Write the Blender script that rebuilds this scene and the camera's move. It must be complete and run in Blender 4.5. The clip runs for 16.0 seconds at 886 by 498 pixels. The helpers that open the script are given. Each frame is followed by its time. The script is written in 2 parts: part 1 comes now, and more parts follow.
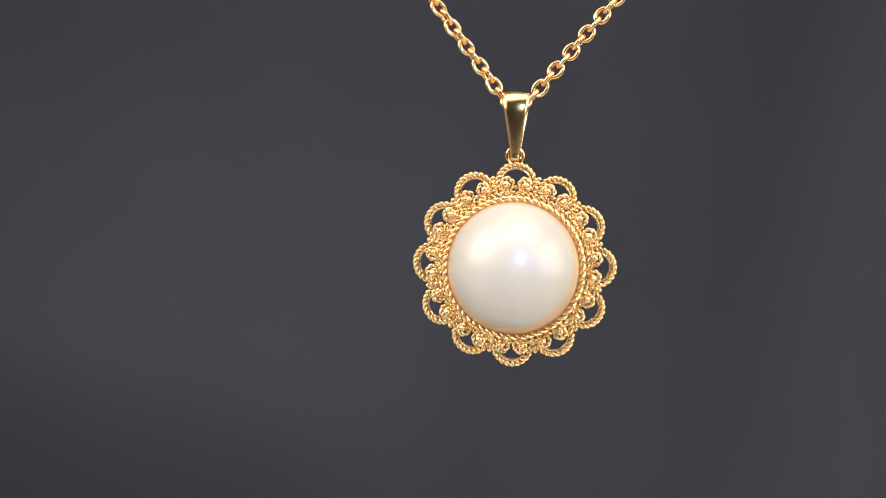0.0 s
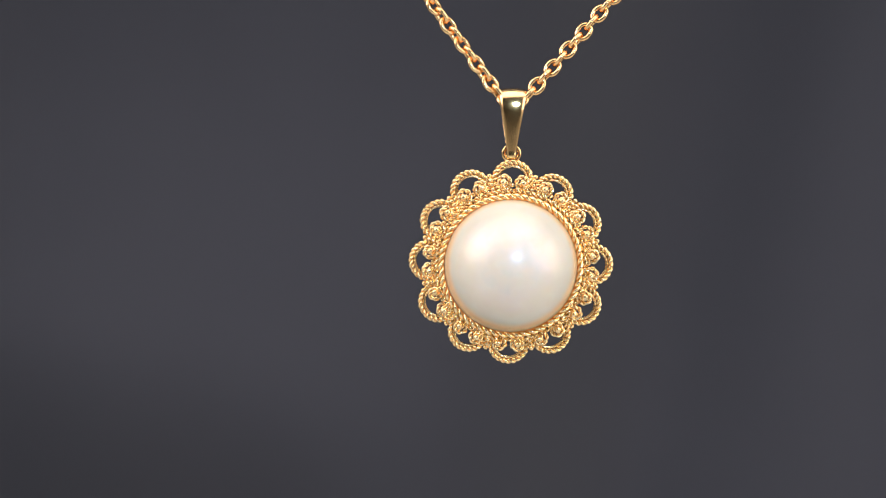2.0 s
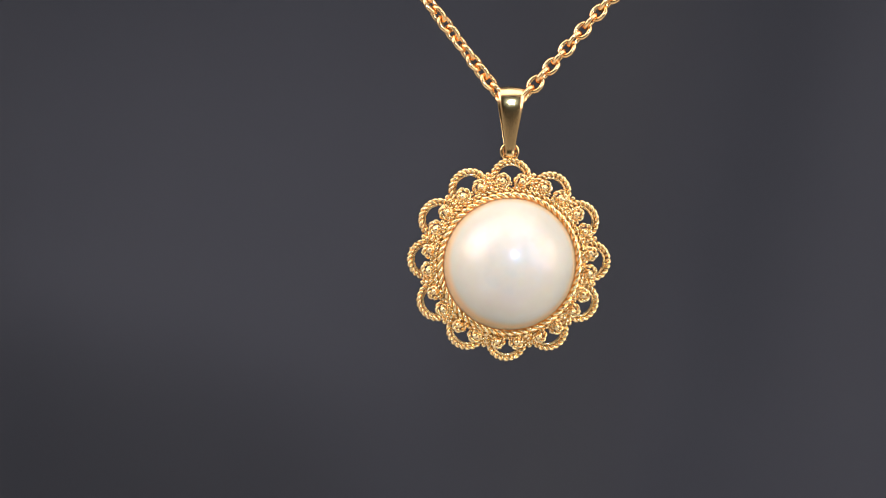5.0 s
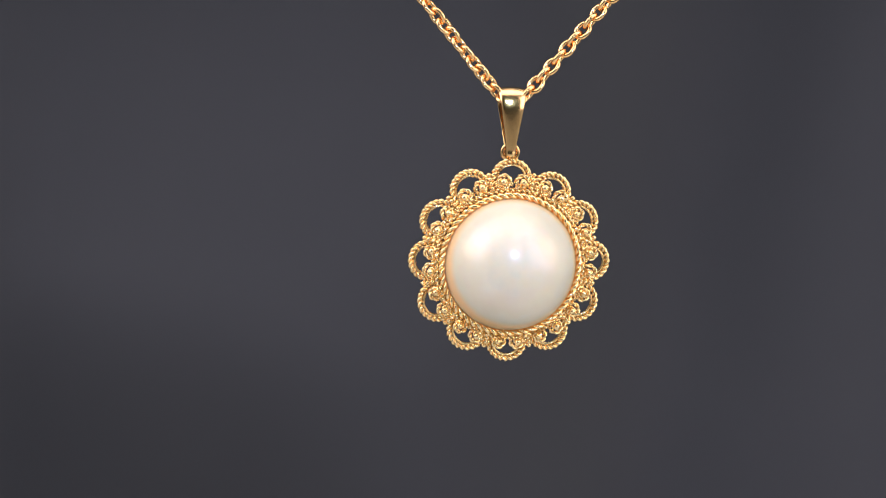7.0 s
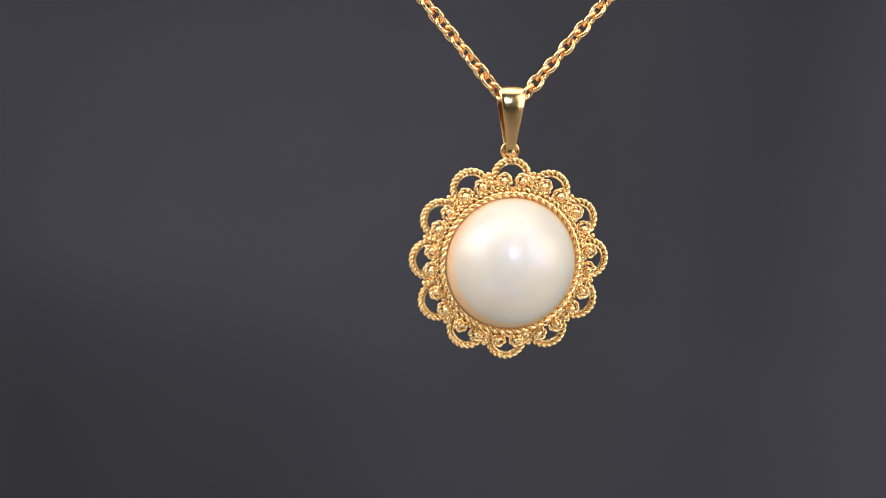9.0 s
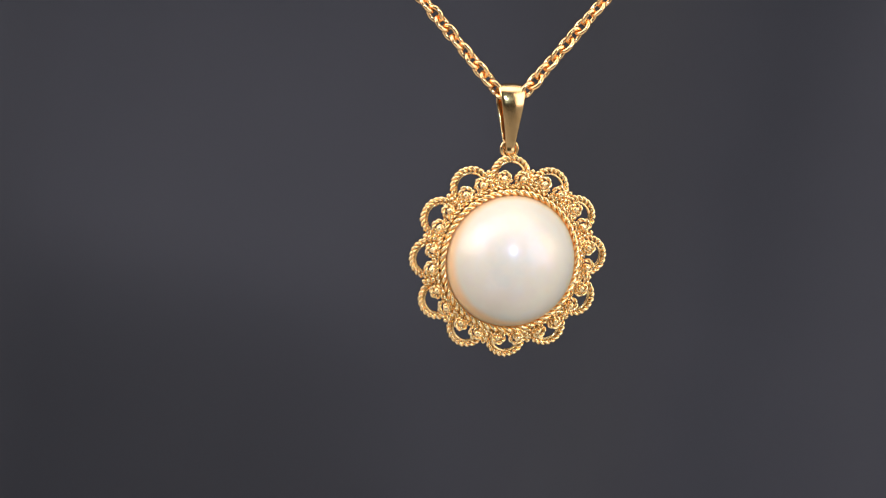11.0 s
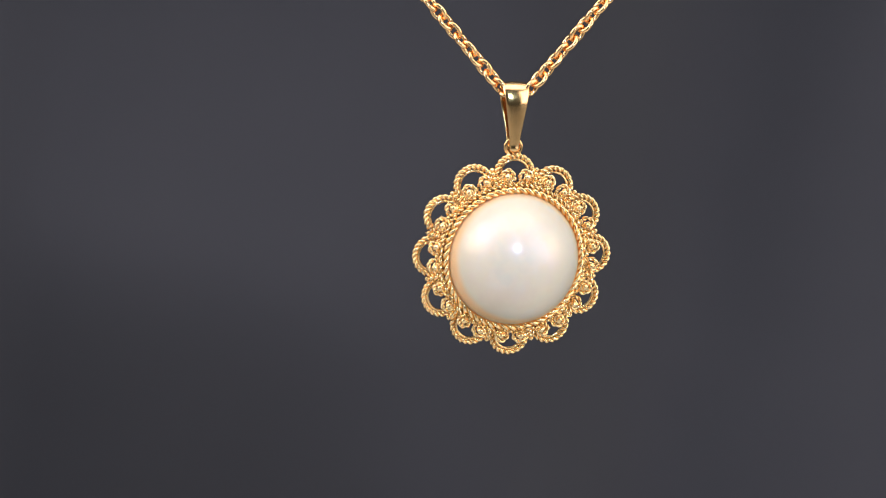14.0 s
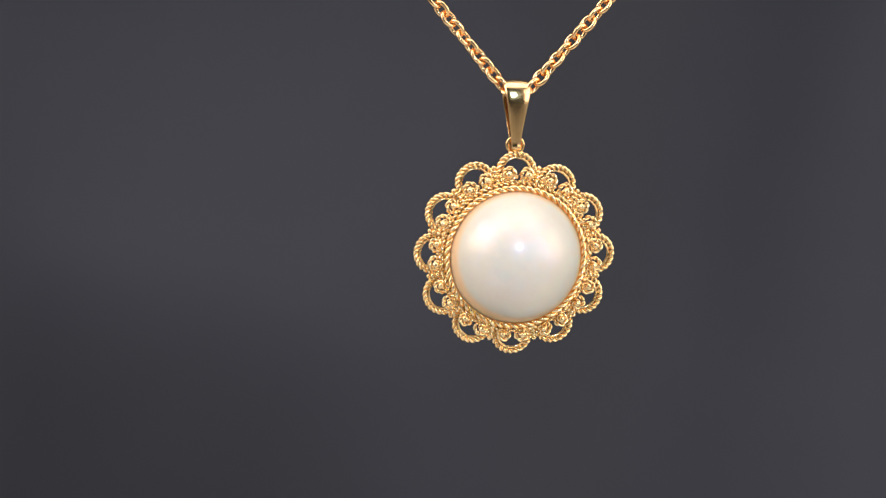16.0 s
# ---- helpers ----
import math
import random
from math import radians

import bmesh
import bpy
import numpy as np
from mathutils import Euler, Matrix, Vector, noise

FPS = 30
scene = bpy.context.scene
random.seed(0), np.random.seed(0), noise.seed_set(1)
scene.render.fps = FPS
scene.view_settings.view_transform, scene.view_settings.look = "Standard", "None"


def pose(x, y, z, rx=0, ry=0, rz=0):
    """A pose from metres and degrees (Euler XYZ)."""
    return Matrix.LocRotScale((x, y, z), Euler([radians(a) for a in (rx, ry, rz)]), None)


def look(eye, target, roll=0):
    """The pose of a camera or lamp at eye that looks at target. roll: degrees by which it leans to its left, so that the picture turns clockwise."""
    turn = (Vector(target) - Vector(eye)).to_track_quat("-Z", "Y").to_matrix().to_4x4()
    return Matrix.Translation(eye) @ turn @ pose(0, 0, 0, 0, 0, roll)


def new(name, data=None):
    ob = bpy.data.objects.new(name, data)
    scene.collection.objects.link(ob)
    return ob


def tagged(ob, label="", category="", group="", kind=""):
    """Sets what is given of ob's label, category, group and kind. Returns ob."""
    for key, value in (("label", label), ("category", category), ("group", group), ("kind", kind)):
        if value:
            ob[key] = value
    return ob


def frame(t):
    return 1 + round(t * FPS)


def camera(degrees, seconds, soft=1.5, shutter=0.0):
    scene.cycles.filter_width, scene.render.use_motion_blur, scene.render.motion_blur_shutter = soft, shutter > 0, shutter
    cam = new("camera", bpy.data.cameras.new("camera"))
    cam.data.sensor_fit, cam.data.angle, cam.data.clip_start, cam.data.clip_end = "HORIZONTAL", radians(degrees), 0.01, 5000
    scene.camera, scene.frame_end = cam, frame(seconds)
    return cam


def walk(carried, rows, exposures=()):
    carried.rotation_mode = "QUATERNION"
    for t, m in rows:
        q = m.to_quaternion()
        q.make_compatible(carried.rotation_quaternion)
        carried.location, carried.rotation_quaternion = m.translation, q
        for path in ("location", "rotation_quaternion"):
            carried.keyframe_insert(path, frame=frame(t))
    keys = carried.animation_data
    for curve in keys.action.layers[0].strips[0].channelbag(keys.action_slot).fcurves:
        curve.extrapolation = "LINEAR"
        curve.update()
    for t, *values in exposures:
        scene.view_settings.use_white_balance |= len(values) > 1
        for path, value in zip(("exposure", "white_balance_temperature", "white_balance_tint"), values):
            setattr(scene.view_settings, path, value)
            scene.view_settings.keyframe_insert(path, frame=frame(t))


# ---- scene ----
D = 0.3364          # from the lens to the pendant
H = 0.70            # height of the picture's centre over the floor
MM = 0.001
U = 14 * MM / 232   # drawing unit of the pendant (the pearl is 14 mm wide)

cam = camera(16.0, 16.0, soft=1.2)
walk(cam, [(0.0, look((0, -D, H), (0, 0, H))), (16.0, look((0, -D, H), (0, 0, H)))],
     [(0.0, 0.13, 6500, 10), (3.0, 0.10, 6500, 10), (6.5, 0.08, 6500, 10), (12.5, 0.06, 6500, 10), (16.0, 0.07, 6500, 10)])

# pendant: seconds, millimetres aside and up, turn, tip and lean in degrees; lean of the chain's two strands, roll of their links
POSES = [
    (0.0, 7.612, -1.663, -5.57, 3.51, 1.54, 35.6, 40.5, 15, 5),
    (0.5, 7.519, -1.625, -3.84, 4.19, 1.38, 35.7, 40.5, 17, 6),
    (1.0, 7.367, -1.538, -2.17, 4.83, 1.45, 36.0, 40.6, 19, 8),
    (1.5, 7.250, -1.485, -0.94, 5.21, 1.18, 35.9, 40.8, 21, 9),
    (2.0, 7.208, -1.397, 0.32, 5.73, 1.21, 36.3, 40.9, 24, 10),
    (2.5, 7.195, -1.345, 1.51, 6.29, 1.11, 36.5, 40.9, 26, 11),
    (3.0, 7.099, -1.281, 2.33, 6.83, 0.96, 36.4, 41.3, 28, 12),
    (3.5, 7.017, -1.195, 2.72, 7.20, 0.88, 36.5, 41.6, 30, 14),
    (4.0, 7.032, -1.177, 3.26, 7.25, 0.81, 36.7, 41.5, 32, 15),
    (6.5, 6.934, -1.188, 8.19, 9.16, 0.14, 37.7, 41.2, 37, 22),
    (7.0, 7.001, -1.194, 9.23, 9.29, 0.01, 38.2, 40.9, 38, 24),
    (7.5, 7.097, -1.140, 9.93, 9.44, -0.23, 38.7, 40.6, 39, 26),
    (8.0, 7.058, -1.082, 10.50, 9.85, -0.30, 38.9, 40.6, 40, 27),
    (8.5, 7.061, -1.061, 10.94, 10.23, -0.45, 39.0, 40.4, 41, 28),
    (9.0, 6.960, -1.006, 12.07, 10.42, -0.66, 38.9, 40.6, 42, 30),
    (11.5, 6.826, -0.687, 15.73, 10.67, -1.25, 39.5, 40.9, 45, 42),
    (12.0, 6.712, -0.600, 16.32, 10.85, -1.30, 39.4, 41.2, 46, 44),
    (12.5, 6.930, -0.627, 16.03, 11.09, -1.36, 40.0, 40.3, 45, 43),
    (13.0, 7.144, -0.661, 15.16, 10.98, -1.04, 40.2, 39.7, 44, 42),
    (13.5, 7.170, -0.651, 14.64, 10.99, -0.99, 39.8, 39.9, 43, 41),
    (14.0, 7.278, -0.563, 13.65, 11.10, -0.94, 39.7, 40.2, 42, 40),
    (14.5, 7.304, -0.475, 12.61, 11.00, -0.82, 39.3, 40.8, 41, 39),
    (15.0, 7.296, -0.420, 11.91, 10.61, -0.61, 38.9, 41.3, 40, 38),
    (15.5, 7.428, -0.415, 10.93, 10.31, -0.50, 38.7, 41.3, 39, 36),
    (16.0, 7.538, -0.410, 10.08, 9.55, -0.23, 38.6, 41.2, 38, 35),
]

# ---------------------------------------------------------------- world and lamps
world = bpy.data.worlds.new("studio_dark")
scene.world = world
world.use_nodes = True
world.node_tree.nodes["Background"].inputs["Color"].default_value = (0.8, 0.85, 1.0, 1)
world.node_tree.nodes["Background"].inputs["Strength"].default_value = 0.02


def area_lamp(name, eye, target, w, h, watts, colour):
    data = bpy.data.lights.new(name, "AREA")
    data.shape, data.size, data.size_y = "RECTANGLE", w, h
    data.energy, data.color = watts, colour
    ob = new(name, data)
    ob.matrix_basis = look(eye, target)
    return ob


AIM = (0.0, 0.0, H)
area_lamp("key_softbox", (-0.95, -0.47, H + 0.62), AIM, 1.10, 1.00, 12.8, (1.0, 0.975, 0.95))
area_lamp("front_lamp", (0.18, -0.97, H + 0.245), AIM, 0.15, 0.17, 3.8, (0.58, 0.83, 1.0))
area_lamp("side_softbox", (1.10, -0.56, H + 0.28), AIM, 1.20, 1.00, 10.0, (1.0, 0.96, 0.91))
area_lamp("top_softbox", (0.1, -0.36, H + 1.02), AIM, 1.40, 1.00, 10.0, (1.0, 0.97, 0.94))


# ---------------------------------------------------------------- materials
def material(name):
    m = bpy.data.materials.new(name)
    m.use_nodes = True
    return m, m.node_tree, m.node_tree.nodes["Principled BSDF"]


def noise_node(nt, scale, detail=4.0, rough=0.55, coord="Object"):
    tc = nt.nodes.new("ShaderNodeTexCoord")
    n = nt.nodes.new("ShaderNodeTexNoise")
    n.inputs["Scale"].default_value = scale
    n.inputs["Detail"].default_value = detail
    n.inputs["Roughness"].default_value = rough
    nt.links.new(tc.outputs[coord], n.inputs["Vector"])
    return n.outputs["Fac"]


def ramp(nt, fac, stops):
    r = nt.nodes.new("ShaderNodeValToRGB")
    e = r.color_ramp.elements
    while len(e) < len(stops):
        e.new(0.5)
    for el, (p, c) in zip(e, stops):
        el.position, el.color = p, (*c, 1)
    nt.links.new(fac, r.inputs["Fac"])
    return r.outputs["Color"]


def bump(nt, b, fac, strength, distance):
    n = nt.nodes.new("ShaderNodeBump")
    n.inputs["Strength"].default_value = strength
    n.inputs["Distance"].default_value = distance
    nt.links.new(fac, n.inputs["Height"])
    nt.links.new(n.outputs["Normal"], b.inputs["Normal"])


def gold(name, dark, light, rough_lo, rough_hi, relief):
    m, nt, b = material(name)
    b.inputs["Metallic"].default_value = 1.0
    fac = noise_node(nt, 900.0)
    nt.links.new(ramp(nt, fac, [(0.3, dark), (0.7, light)]), b.inputs["Base Color"])
    fine = noise_node(nt, 4000.0, 6.0)
    r = ramp(nt, fine, [(0.3, (rough_lo,) * 3), (0.75, (rough_hi,) * 3)])
    nt.links.new(r, b.inputs["Roughness"])
    bump(nt, b, fine, relief, 0.00002)
    return m


GOLD_ROPE = gold("gold_filigree", (0.98, 0.66, 0.31), (1.0, 0.76, 0.42), 0.17, 0.29, 0.30)
GOLD_POLISH = gold("gold_polished", (0.92, 0.58, 0.26), (0.97, 0.65, 0.32), 0.14, 0.22, 0.08)
GOLD_CHAIN = gold("gold_chain", (1.0, 0.57, 0.25), (1.0, 0.66, 0.33), 0.16, 0.27, 0.15)


def pearl_material():
    m, nt, b = material("pearl_nacre")
    f = noise_node(nt, 260.0, 3.0)
    body = ramp(nt, f, [(0.3, (0.705, 0.630, 0.545)), (0.7, (0.745, 0.670, 0.585))])
    # the gold setting's reflection is painted in as peach at the seat, deeper below
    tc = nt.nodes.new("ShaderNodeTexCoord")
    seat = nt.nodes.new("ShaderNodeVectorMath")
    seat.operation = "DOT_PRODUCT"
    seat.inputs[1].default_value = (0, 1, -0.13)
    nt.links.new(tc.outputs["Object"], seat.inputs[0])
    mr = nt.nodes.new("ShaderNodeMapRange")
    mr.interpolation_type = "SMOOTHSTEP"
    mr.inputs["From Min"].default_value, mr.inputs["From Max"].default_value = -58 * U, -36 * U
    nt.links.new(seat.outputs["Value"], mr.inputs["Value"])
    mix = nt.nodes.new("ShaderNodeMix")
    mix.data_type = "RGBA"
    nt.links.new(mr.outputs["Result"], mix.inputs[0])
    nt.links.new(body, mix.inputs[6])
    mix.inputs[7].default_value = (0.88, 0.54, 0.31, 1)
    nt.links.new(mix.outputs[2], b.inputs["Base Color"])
    # the deep lustre of the nacre layers: a strong broad gloss with the tints of a thin film
    b.inputs["Roughness"].default_value = 0.40
    b.inputs["IOR"].default_value = 2.0
    b.inputs["Subsurface Weight"].default_value = 0.5
    b.inputs["Subsurface Radius"].default_value = (1.0, 0.75, 0.55)
    b.inputs["Subsurface Scale"].default_value = 0.0022
    film = nt.nodes.new("ShaderNodeMapRange")
    film.inputs["From Min"].default_value, film.inputs["From Max"].default_value = 0.3, 0.7
    film.inputs["To Min"].default_value, film.inputs["To Max"].default_value = 340.0, 400.0
    nt.links.new(noise_node(nt, 420.0, 2.0), film.inputs["Value"])
    nt.links.new(film.outputs["Result"], b.inputs["Thin Film Thickness"])
    b.inputs["Thin Film IOR"].default_value = 1.13
    # the polished skin, which mirrors the gold round it
    b.inputs["Coat Weight"].default_value = 0.5
    b.inputs["Coat Roughness"].default_value = 0.15
    b.inputs["Coat IOR"].default_value = 1.55
    bump(nt, b, noise_node(nt, 1500.0, 3.0), 0.16, 0.00003)
    return m


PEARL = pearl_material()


def cloth_material():
    m, nt, b = material("charcoal_cloth")
    f = noise_node(nt, 14.0, 2.0)
    nt.links.new(ramp(nt, f, [(0.3, (0.0385, 0.0372, 0.0462)), (0.7, (0.0435, 0.0420, 0.0517))]), b.inputs["Base Color"])
    b.inputs["Roughness"].default_value = 0.95
    b.inputs["Specular IOR Level"].default_value = 0.15
    b.inputs["Sheen Weight"].default_value = 0.08
    fine = noise_node(nt, 2600.0, 2.0)
    bump(nt, b, fine, 0.03, 0.0002)
    return m


CLOTH = cloth_material()


def paint(name, lo, hi, rough=0.7):
    m, nt, b = material(name)
    f = noise_node(nt, 3.0, 6.0)
    nt.links.new(ramp(nt, f, [(0.3, lo), (0.7, hi)]), b.inputs["Base Color"])
    b.inputs["Roughness"].default_value = rough
    bump(nt, b, noise_node(nt, 220.0, 4.0), 0.1, 0.001)
    return m


WALL_PAINT = paint("studio_wall_paint", (0.62, 0.61, 0.60), (0.68, 0.67, 0.66))
FLOOR_PAINT = paint("studio_floor", (0.68, 0.655, 0.62), (0.75, 0.725, 0.69), 0.5)
DARK_PAINT = paint("dark_wall_paint", (0.035, 0.034, 0.033), (0.045, 0.044, 0.043))
BOARD_PAINT = paint("dark_board", (0.05, 0.05, 0.055), (0.07, 0.07, 0.075), 0.6)


# ---------------------------------------------------------------- mesh helpers
def finish(name, bm, mat, parent=None, label=""):
    me = bpy.data.meshes.new(name)
    bm.normal_update()
    bm.to_mesh(me)
    bm.free()
    me.materials.append(mat)
    for p in me.polygons:
        p.use_smooth = True
    ob = new(name, me)
    if parent:
        ob.parent = parent
    if label:
        ob["label"] = label
    return ob


def part(name, bm, mat, parent, label=""):
    return finish(name, bm, mat, parent, label)


def again(ob, m):
    """The same part once more under the same thing, at the pose m."""
    o = bpy.data.objects.new(ob.name.split(".")[0], ob.data)
    scene.collection.objects.link(o)
    o.parent = ob.parent
    o.matrix_basis = m
    return o


def box(bm, x0, x1, y0, y1, z0, z1, bevel=0.0):
    r = bmesh.ops.create_cube(bm, size=1.0)
    for v in r["verts"]:
        v.co = Vector((x0 + (v.co.x + 0.5) * (x1 - x0), y0 + (v.co.y + 0.5) * (y1 - y0), z0 + (v.co.z + 0.5) * (z1 - z0)))
    if bevel:
        es = list({e for v in r["verts"] for e in v.link_edges})
        bmesh.ops.bevel(bm, geom=es, offset=bevel, segments=2, affect="EDGES")


def tube(bm, pts, radius, sides=6, closed=False, ends=True):
    """A round wire along the points; radius: a number or one for each point."""
    n = len(pts)
    pts = [Vector(p) for p in pts]
    rad = radius if isinstance(radius, (list, tuple)) else [radius] * n
    tang = []
    for i in range(n):
        a = pts[(i - 1) % n] if closed or i else pts[0]
        b = pts[(i + 1) % n] if closed or i < n - 1 else pts[-1]
        tang.append((b - a).normalized())
    up = tang[0].orthogonal().normalized()
    ups = [up]
    for i in range(1, n):
        q = tang[i - 1].rotation_difference(tang[i])
        up = q @ up
        up = (up - tang[i] * up.dot(tang[i])).normalized()
        ups.append(up)
    twist = 0.0
    if closed:
        last = tang[-1].rotation_difference(tang[0]) @ up
        twist = math.atan2(last.cross(ups[0]).dot(tang[0]), last.dot(ups[0]))
    rings = []
    for i in range(n):
        side = tang[i].cross(ups[i])
        off = twist * i / n
        ring = []
        for k in range(sides):
            a = 2 * math.pi * k / sides + off
            ring.append(bm.verts.new(pts[i] + (ups[i] * math.cos(a) + side * math.sin(a)) * rad[i]))
        rings.append(ring)
    for i in range(n if closed else n - 1):
        r0, r1 = rings[i], rings[(i + 1) % n]
        for k in range(sides):
            bm.faces.new((r0[k], r0[(k + 1) % sides], r1[(k + 1) % sides], r1[k]))
    if ends and not closed:
        bm.faces.new(rings[0][::-1])
        bm.faces.new(rings[-1])


def resample(pts, step):
    pts = [Vector(p) for p in pts]
    out, carry = [pts[0]], 0.0
    for a, b in zip(pts, pts[1:]):
        d = (b - a).length
        s = step - carry
        while s <= d:
            out.append(a.lerp(b, s / d))
            s += step
        carry = d - (s - step)
    return out


def rope(bm, pts, radius, pitch, strands=2, closed=False, step=None, sides=6):
    """Twisted wires round a centre line: radius is that of the whole rope, pitch the length of one full turn."""
    step = step or abs(pitch) / 8
    pts = resample(pts, step)
    if closed:
        total = sum((pts[(i + 1) % len(pts)] - pts[i]).length for i in range(len(pts)))
        pitch = total / round(total / pitch)
    n = len(pts)
    wire = radius * (0.51 if strands == 2 else 0.46)
    normal = Vector((0, -1, 0))
    for s in range(strands):
        line, along = [], 0.0
        for i in range(n):
            a = pts[i - 1] if (i or closed) else pts[0]
            b = pts[(i + 1) % n] if (closed or i < n - 1) else pts[-1]
            t = (b - a).normalized()
            u = (normal - t * normal.dot(t)).normalized()
            v = t.cross(u)
            if i:
                along += (pts[i] - pts[i - 1]).length
            f = 2 * math.pi * (along / pitch + s / strands)
            line.append(pts[i] + (u * math.cos(f) + v * math.sin(f)) * (radius - wire))
        tube(bm, line, wire, sides, closed)


def ball(bm, at, r):
    bmesh.ops.create_icosphere(bm, subdivisions=2, radius=r, matrix=Matrix.Translation(at))


def lathe(bm, profile, steps):
    """Turn a profile of (radius, depth) round the y axis."""
    rings = []
    for r, y in profile:
        if r < 1e-9:
            rings.append([bm.verts.new((0, y, 0))])
        else:
            rings.append([bm.verts.new((r * math.sin(2 * math.pi * k / steps), y, r * math.cos(2 * math.pi * k / steps))) for k in range(steps)])
    for a, b in zip(rings, rings[1:]):
        for k in range(steps):
            j = (k + 1) % steps
            if len(a) == 1:
                bm.faces.new((a[0], b[j], b[k]))
            elif len(b) == 1:
                bm.faces.new((a[k], a[j], b[0]))
            else:
                bm.faces.new((a[k], a[j], b[j], b[k]))
    bmesh.ops.recalc_face_normals(bm, faces=bm.faces[:])


# ---------------------------------------------------------------- the studio round the jewel
BACK_Y = 0.30        # the cloth behind the pendant
TOP_Z = H + 0.155    # underside of the rail over which the chain hangs


def studio():
    def slab(name, label, category, mat, *ext):
        bm = bmesh.new()
        box(bm, *ext)
        ob = finish(name, bm, mat)
        for p in ob.data.polygons:
            p.use_smooth = False
        return tagged(ob, label, category, kind="structure")
    slab("floor", "plain pale painted studio floor", "floor", FLOOR_PAINT, -1.6, 1.6, -2.0, 1.0, -0.10, 0.0)
    slab("ceiling", "plain off-white painted studio ceiling", "ceiling", WALL_PAINT, -1.6, 1.6, -2.0, 1.0, 2.3, 2.4)
    slab("wall_north", "plain off-white painted wall behind the cloth", "wall", WALL_PAINT, -1.6, 1.6, 1.0, 1.1, -0.1, 2.4)
    slab("wall_south", "plain dark grey painted studio wall", "wall", DARK_PAINT, -1.6, 1.6, -2.1, -2.0, -0.1, 2.4)
    slab("wall_west", "plain off-white painted studio wall", "wall", WALL_PAINT, -1.7, -1.6, -2.1, 1.1, -0.1, 2.4)
    slab("wall_east", "plain off-white painted studio wall", "wall", WALL_PAINT, 1.6, 1.7, -2.1, 1.1, -0.1, 2.4)
    bm = bmesh.new()
    box(bm, -1.6, 1.6, -0.015, 0.010, TOP_Z, TOP_Z + 0.014, 0.002)
    tagged(finish("trim", bm, BOARD_PAINT), "slim dark rail from wall to wall that holds the chain", "rail", kind="structure")
    bm = bmesh.new()
    box(bm, -1.6, 1.6, BACK_Y - 0.03, BACK_Y + 0.05, H + 0.85, H + 0.89, 0.003)
    tagged(finish("trim", bm, BOARD_PAINT), "dark batten from wall to wall that holds the cloth", "rail", kind="structure")


def fold_slope(x, z):
    """How steeply the cloth runs back, across its width; broad soft folds that lean a little."""
    def hill(c, w, lean=0.0):
        return math.exp(-((x - c - lean * z) / w) ** 2)
    s = 1.70 * hill(0.028, 0.021, 0.12) + 0.25 * hill(-0.010, 0.016, -0.10) - 0.20 * hill(0.069, 0.014, 0.28) + 0.35 * hill(0.094, 0.009, 0.10)
    s += 0.80 * hill(-0.092, 0.010, 0.18) - 0.22 * hill(-0.052, 0.024) + 0.10 * hill(-0.022, 0.010, 0.1)
    s += 0.35 * math.sin(x * 44.0 + 1.0) * (1 - math.exp(-(x / 0.125) ** 4))
    return s


def belly(x, z):
    """The cloth sags forward low down at one side, and hangs over a little higher up."""
    d = max(0.0, -0.036 - z - 0.22 * x)
    side = 1 / (1 + math.exp((x + 0.005) / 0.012))
    fade = math.exp(-max(0.0, d - 0.10) / 0.05)
    over = -0.0075 * (1 + math.erf((z - 0.050) / 0.028))
    return over + side * 0.78 * (math.sqrt(d * d + 0.018 ** 2) - 0.018) * fade


def backdrop_cloth():
    bm = bmesh.new()
    nx, nz = 420, 240
    x0, x1, z0, z1 = -0.90, 0.90, H - 0.66, H + 0.852
    grid = []
    for j in range(nz + 1):
        z = z0 + (z1 - z0) * j / nz
        row, y = [], 0.0
        ys = []
        for i in range(nx + 1):
            x = x0 + (x1 - x0) * i / nx
            y += fold_slope(x, z - H) * (x1 - x0) / nx
            ys.append((x, y))
        mid = ys[nx // 2][1]
        for x, y in ys:
            row.append(bm.verts.new((x, BACK_Y + y - mid + belly(x, z - H), z)))
        grid.append(row)
    for j in range(nz):
        for i in range(nx):
            bm.faces.new((grid[j][i], grid[j][i + 1], grid[j + 1][i + 1], grid[j + 1][i]))
    ob = finish("backdrop", bm, CLOTH)
    s = ob.modifiers.new("thickness", "SOLIDIFY")
    s.thickness, s.offset = 0.0015, 1.0
    return tagged(ob, "charcoal grey cloth hanging in broad soft folds", "backdrop", kind="structure")


# ---------------------------------------------------------------- the pendant
def around(deg):
    """The pose of a sector that stands deg clockwise from the top."""
    return Matrix.Rotation(radians(deg), 4, "Y")


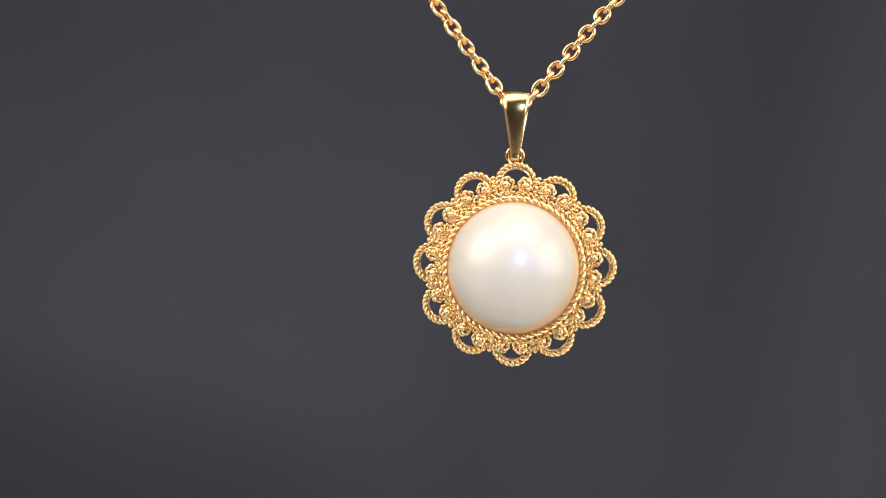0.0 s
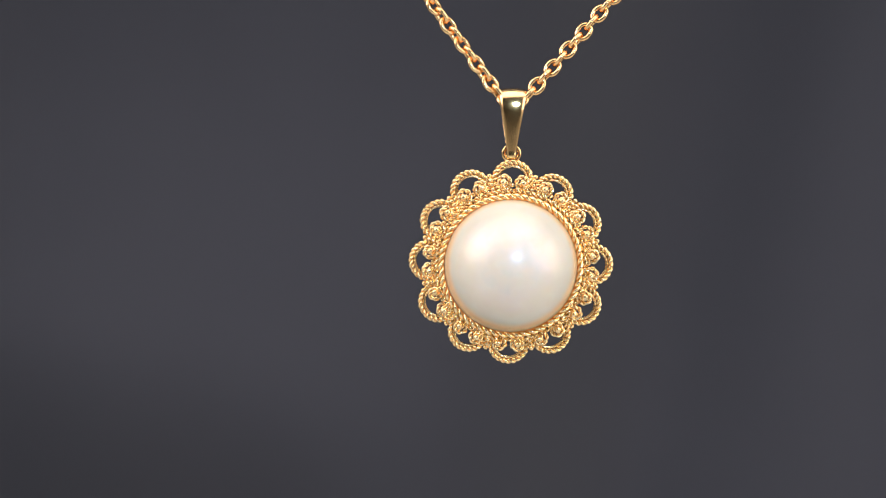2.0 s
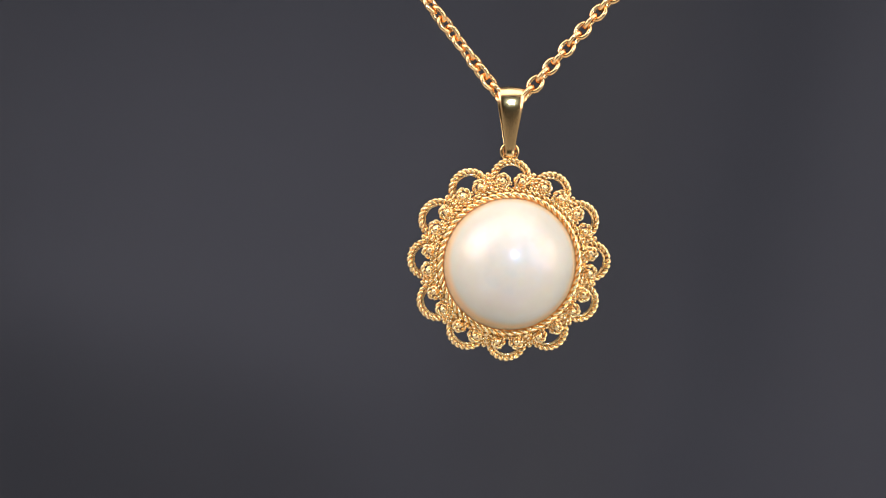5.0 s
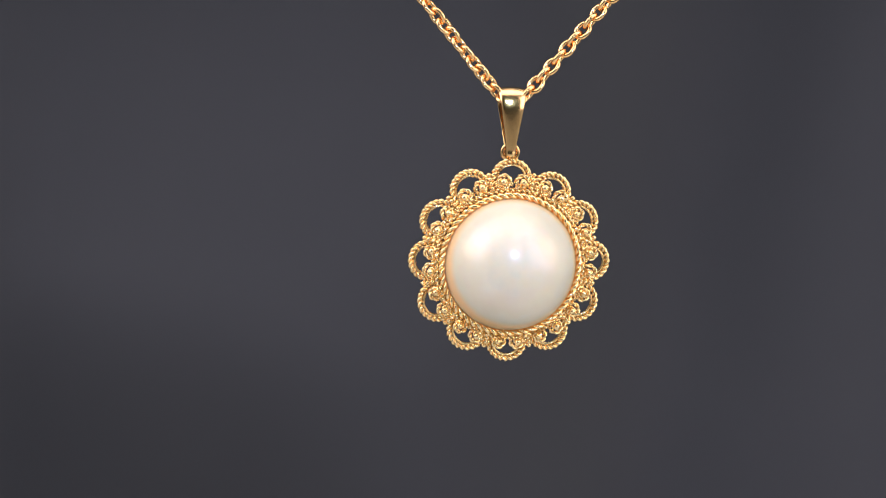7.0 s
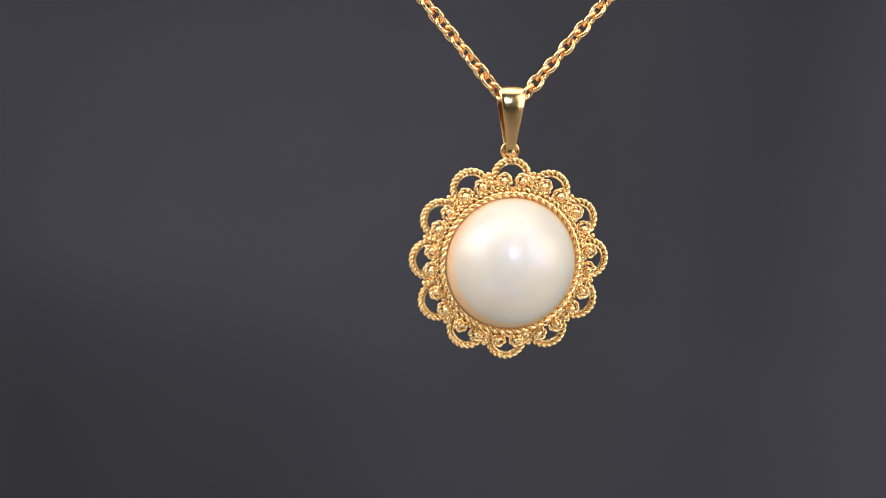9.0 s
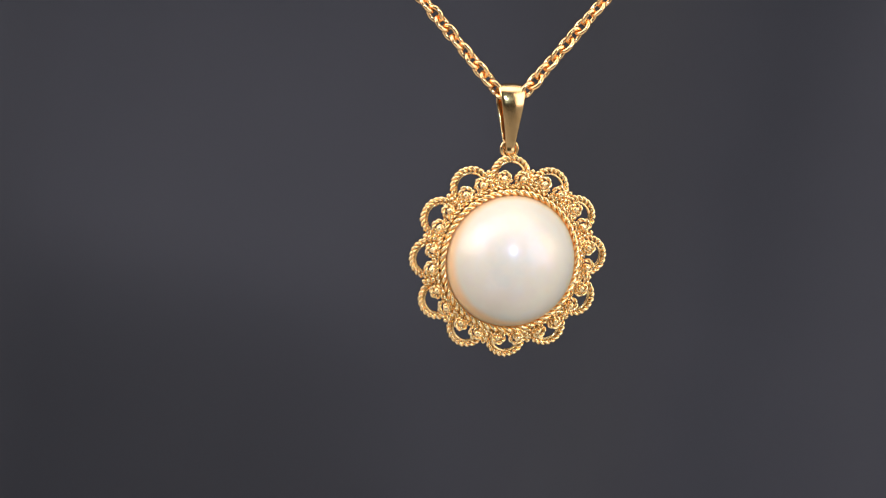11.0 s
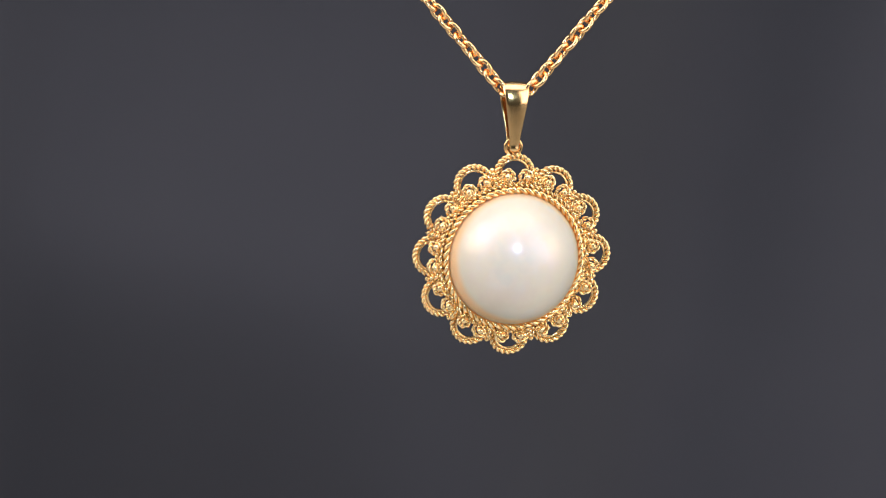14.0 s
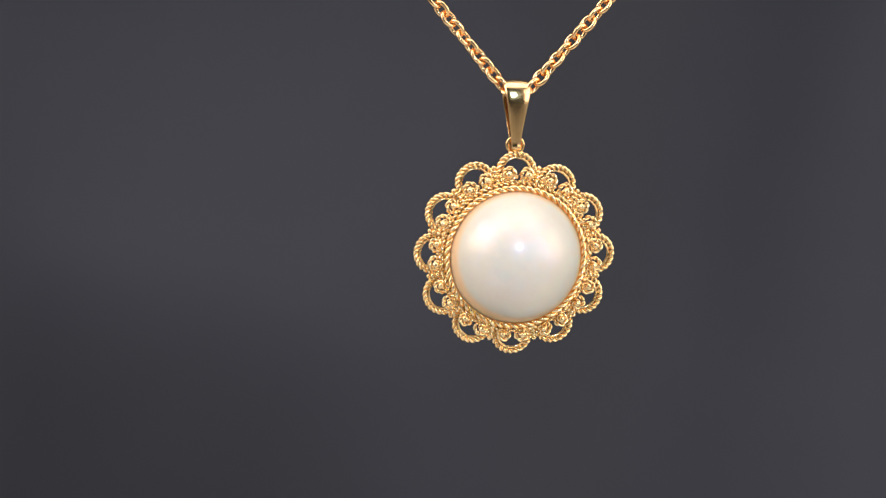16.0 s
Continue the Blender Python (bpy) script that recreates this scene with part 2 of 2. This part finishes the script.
def pendant_thing():
    root = new("pendant")
    tagged(root, "round gold filigree pendant with a large domed white pearl", "pendant")

    # pearl
    bm = bmesh.new()
    prof = []
    for i in range(33):
        a = math.acos(22 / 119) * (1 - i / 32)
        prof.append((119 * U * math.sin(a) if i < 32 else 0.0, (2 - 119 * math.cos(a)) * U))
    lathe(bm, [(0.0, -2 * U), (114 * U, -2 * U), (116.5 * U, -8 * U)] + prof, 128)
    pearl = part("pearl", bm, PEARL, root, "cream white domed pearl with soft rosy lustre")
    pearl.location.z = -4.7 * U

    # setting: wall, back plate and the two twisted ropes on it
    bm = bmesh.new()
    lathe(bm, [(126 * U, 5 * U), (126.5 * U, 0), (124 * U, -12 * U), (123.5 * U, -16 * U), (121.5 * U, -19 * U), (118.5 * U, -18 * U), (117.4 * U, -15 * U), (117.4 * U, -1 * U)], 128)
    bezel = part("bezel", bm, GOLD_ROPE, root, "plain gold bezel wall")
    bezel.location.z = -4.7 * U
    bm = bmesh.new()
    lathe(bm, [(0.0, 6 * U), (127 * U, 6 * U), (128 * U, 3 * U), (127 * U, 0.5 * U), (0.0, 0.5 * U)], 96)
    part("back_plate", bm, GOLD_ROPE, root, "plain gold back plate").location.z = -4.7 * U

    def circle(r, y, n=720):
        return [(r * U * math.sin(2 * math.pi * i / n), y * U, r * U * math.cos(2 * math.pi * i / n)) for i in range(n)]
    bm = bmesh.new()
    rope(bm, circle(122.6, -18), 6.9 * U, 27.5 * U, closed=True, step=1.9 * U, sides=8)
    part("rope_border", bm, GOLD_ROPE, bezel, "twisted gold rope round the pearl")
    bm = bmesh.new()
    rope(bm, circle(132, -11), 5.2 * U, 20 * U, closed=True, step=1.9 * U, sides=6)
    part("rope_border", bm, GOLD_ROPE, bezel, "thinner twisted gold rope below the first")

    # one sector of the lace: an arch of rope
    def arch_line(off):
        """The arch, or a line beside it at that distance outwards."""
        pts, n = [], 12
        for i in range(n):
            f = i / (n - 1)
            pts.append(((-32 - off + 1.4 * f ** 1.5) * U, (-7 + 5 * f) * U, (126 + 20.2 * f) * U))
        for i in range(1, 41):
            a = math.pi * i / 41
            pts.append((-(30.6 + off) * math.cos(a) * U, -2 * U, (146.2 + (28.8 + off) * math.sin(a)) * U))
        for i in range(n):
            f = 1 - i / (n - 1)
            pts.append(((32 + off - 1.4 * f ** 1.5) * U, (-5 + 5 * f) * U, (126 + 20.2 * f) * U))
        return pts
    bm = bmesh.new()
    rope(bm, arch_line(1.9), 5.6 * U, 18.5 * U, step=1.6 * U, sides=8)
    tube(bm, resample(arch_line(-5.4), 2.2 * U), 2.5 * U, 8)
    arch = part("scallop", bm, GOLD_ROPE, root, "arched twisted rope of the lace edge on a plain wire")

    # a raised spiral of twisted wire, wound clockwise or the other way
    def scroll(side):
        pts = []
        turns = 1.7
        n = 90
        for i in range(n + 1):
            f = i / n
            a = side * (2 * math.pi * turns * f) - math.pi / 2 - side * 0.9
            r = 10.6 * (1 - f) ** 0.9 + 1.8
            pts.append((r * math.cos(a) * U, (-5 - 11.5 * f ** 0.8) * U, r * math.sin(a) * U))
        # the tail that runs down to the bezel
        p = Vector(pts[0])
        tail = [p + Vector((side * (-2.5) * k * U / 3, (-1.2 * k / 3) * U, -4.5 * k * U / 3)) for k in (3, 2, 1)]
        b = bmesh.new()
        rope(b, tail + pts, 4.0 * U, 20 * U, step=1.2 * U, sides=6)
        ball(b, (0, -16.5 * U, 0), 5.4 * U)
        return b
    left = part("scroll", scroll(1), GOLD_ROPE, root, "raised spiral of twisted gold wire")
    right = part("scroll", scroll(-1), GOLD_ROPE, root, "raised spiral of twisted gold wire")
    at_left = pose(-15.2 * U, -5 * U, 146 * U, 10, 0, -6) @ Matrix.Scale(1.12, 4)
    at_right = pose(15.4 * U, -5 * U, 145 * U, 10, 0, 14) @ Matrix.Scale(1.10, 4)

    # beads that fill the joints and stand along the bezel
    bm = bmesh.new()
    ball(bm, (0, 0, 0), 4.6 * U)
    bead = part("bead", bm, GOLD_ROPE, root, "small round gold bead")
    joint = ((0, 157.5, -3, 1.0), (0, 150, -7, 1.0), (0, 142, -10, 0.95), (0, 134, -12, 0.9))
    foot = ((-22, 132.5, -10, 0.95), (-10, 131, -12, 1.0), (9, 131, -12, 1.0), (21, 132.5, -10, 0.95), (0, 137, -8, 0.95))
    spots = [(15, b) for b in joint] + [(0, b) for b in foot]

    pressed = {1: -3.5, 2: -2.5, 7: -2.0}      # arches that sit a little closer to the pearl
    for k in range(12):
        sec = around(30 * k)
        jitter = pose(0.5 * U * math.sin(k * 2.3), 0, (0.8 * math.cos(k * 1.7) + pressed.get(k, 0.0)) * U)
        for ob, local in ((arch, jitter), (left, at_left), (right, at_right)):
            if k == 0:
                ob.matrix_basis = local
            else:
                again(ob, sec @ local)
        for n, (off, (u, r, y, q)) in enumerate(spots):
            m = around(30 * k + off) @ pose(u * U, y * U, r * U, 40 * n, 0, 25 * k) @ Matrix.Scale(q, 4)
            if k == 0 and n == 0:
                bead.matrix_basis = m
            else:
                again(bead, m)

    # jump ring
    bm = bmesh.new()
    n = 40
    ring = [((14.2 * math.sin(2 * math.pi * i / n) - 3) * U, 0, (192.5 + 14.2 * math.cos(2 * math.pi * i / n)) * U) for i in range(n)]
    tube(bm, ring, 3.7 * U, 10, True)
    part("jump_ring", bm, GOLD_POLISH, root, "plain round gold jump ring")
    bm = bmesh.new()
    ring = [((8.5 * math.sin(2 * math.pi * i / n) - 3) * U, 4 * U, (186 + 8.5 * math.cos(2 * math.pi * i / n)) * U) for i in range(n)]
    tube(bm, ring, 2.6 * U, 8, True)
    part("solder_ring", bm, GOLD_ROPE, root, "small gold ring soldered to the lace")

    # bail: a polished band folded into a long drop, broad at the top
    bm = bmesh.new()
    loop = []
    top, low = 270.0, 190.0
    n = 22
    for i in range(n + 1):                      # over the top, from the front to the back
        a = math.pi * i / n
        loop.append((2 - 18 * math.cos(a), top + 33 * math.sin(a)))
    for i in range(1, 18):                      # down the back
        f = i / 18
        loop.append((20 - 19 * f ** 1.5, top - (top - low) * f))
    for i in range(9):                          # round the narrow foot
        a = math.pi * i / 8
        loop.append((-3 + 4 * math.cos(a), low - 4 * math.sin(a)))
    for i in range(1, 18):                      # up the front
        f = 1 - i / 18
        loop.append((-(16 - 10 * f ** 1.3), top - (top - low) * f))
    m = len(loop)
    rings = []
    for i, (y, z) in enumerate(loop):
        a, b = loop[i - 1], loop[(i + 1) % m]
        t = Vector((0, b[0] - a[0], b[1] - a[1])).normalized()
        out = Vector((0, -t.z, t.y))            # away from the inside
        if out.dot(Vector((0, y, (z - top) * 0.4 if z > top else 0.0))) < 0:
            out = -out
        f = max(0.0, min(1.0, (z - low) / (295 - low)))
        half = 8.2 + (24.0 - 8.2) * f ** 1.15
        crown = 5.5
        ring = []
        section = [(-1.0, -1.6), (-1.03, 0.0), (-0.9, 2.6), (-0.62, 4.0), (0.0, 4.0 + 0.2 * crown), (0.62, 4.0), (0.9, 2.6), (1.03, 0.0), (1.0, -1.6), (0.0, -1.6)]
        for u, h in section:
            ring.append(bm.verts.new(Vector((u * half - 3, y, z)) * U + out * h * U))
        rings.append(ring)
    for i in range(m):
        r0, r1 = rings[i], rings[(i + 1) % m]
        for k in range(len(r0)):
            j = (k + 1) % len(r0)
            bm.faces.new((r0[k], r0[j], r1[j], r1[k]))
    bmesh.ops.recalc_face_normals(bm, faces=bm.faces[:])
    bail = part("bail", bm, GOLD_POLISH, root, "polished tapering gold bail")
    sub = bail.modifiers.new("smooth", "SUBSURF")
    sub.levels = sub.render_levels = 2
    return root, bail


# ---------------------------------------------------------------- the chain
PITCH = 21.0 * U
PER_SIDE = 149
BAIL_IN = 290.0      # where the chain runs through the bail


def chain_thing():
    root = new("chain")
    tagged(root, "fine gold cable chain of oval links, hanging taut", "chain")
    bm = bmesh.new()
    n = 24
    line = []
    for i in range(n):
        a = 2 * math.pi * i / n
        c, s = math.cos(a), math.sin(a)
        line.append((14.7 * U * math.copysign(abs(c) ** 0.95, c), 0, 10.8 * U * math.copysign(abs(s) ** 0.97, s)))
    tube(bm, line, 4.2 * U, 10, True)
    first = part("link", bm, GOLD_CHAIN, root)
    links = [first]
    for i in range(2 * PER_SIDE - 1):
        links.append(again(first, Matrix.Identity(4)))
    return root, links


def pendant_pose(row):
    t, x, z, turn, tip, lean = row[:6]
    return (Matrix.Translation((x * MM, 0, H + z * MM)) @ Matrix.Rotation(radians(turn), 4, "Z")
            @ Matrix.Rotation(radians(tip), 4, "X") @ Matrix.Rotation(radians(lean), 4, "Y"))


def bail_pose(row):
    """The bail in the pendant's space: it swings on the jump ring and hangs nearly upright when the pendant tips."""
    at = Matrix.Translation((-3 * U, 0, 190 * U))
    swing = 0.5 * row[4]
    side = swing * math.sin(radians(row[3]))
    return at @ Matrix.Rotation(radians(side), 4, "Y") @ Matrix.Rotation(radians(-swing), 4, "X") @ at.inverted()


def link_pose(row, side, k):
    turn, lean, roll = (row[3], row[6], row[8] + 0.9 * k) if side < 0 else (row[3], row[7], row[9] + 0.3 * k)
    m = pendant_pose(row)
    mid = m @ bail_pose(row) @ Vector((-3 * U, 0, BAIL_IN * U))
    yaw = radians(0.25 * turn)
    flat = Vector((math.cos(yaw), math.sin(yaw), 0)) * side
    a = radians(lean)
    up = flat * math.sin(a) + Vector((0, 0, math.cos(a)))
    s, corner = (k + 0.5) * PITCH, (20 if side < 0 else 24) * U
    if s < corner:
        at, along = mid + flat * s - Vector((0, 0, 2 * U)), flat
    else:
        at, along = mid + flat * corner + up * (s - corner), up
    front = Vector((0, -1, 0))
    front = (front - along * front.dot(along)).normalized()
    across = along.cross(front)
    r = radians(roll * side + (90 if k % 2 else 0) + 7 * math.sin(k * 1.9 + side))
    wide = across * math.cos(r) + front * math.sin(r)
    third = wide.cross(along)
    rot = Matrix((along, third, wide)).transposed().to_4x4()
    return Matrix.Translation(at) @ rot


studio()
backdrop = backdrop_cloth()
pendant, bail = pendant_thing()
chain, links = chain_thing()


def motions():
    walk(backdrop, [(t, pose(x * MM, 0.0, z * MM)) for t, x, z in ((0.0, 0.0, 0.0), (4.0, 2.0, 8.0), (8.5, 5.5, 18.0), (12.0, 8.0, 25.0), (16.0, 6.0, 20.0))])
    walk(pendant, [(row[0], pendant_pose(row)) for row in POSES])
    walk(bail, [(row[0], bail_pose(row)) for row in POSES])
    for i, link in enumerate(links):
        side, k = (-1, i) if i < PER_SIDE else (1, i - PER_SIDE)
        walk(link, [(row[0], link_pose(row, side, k)) for row in POSES])


motions()
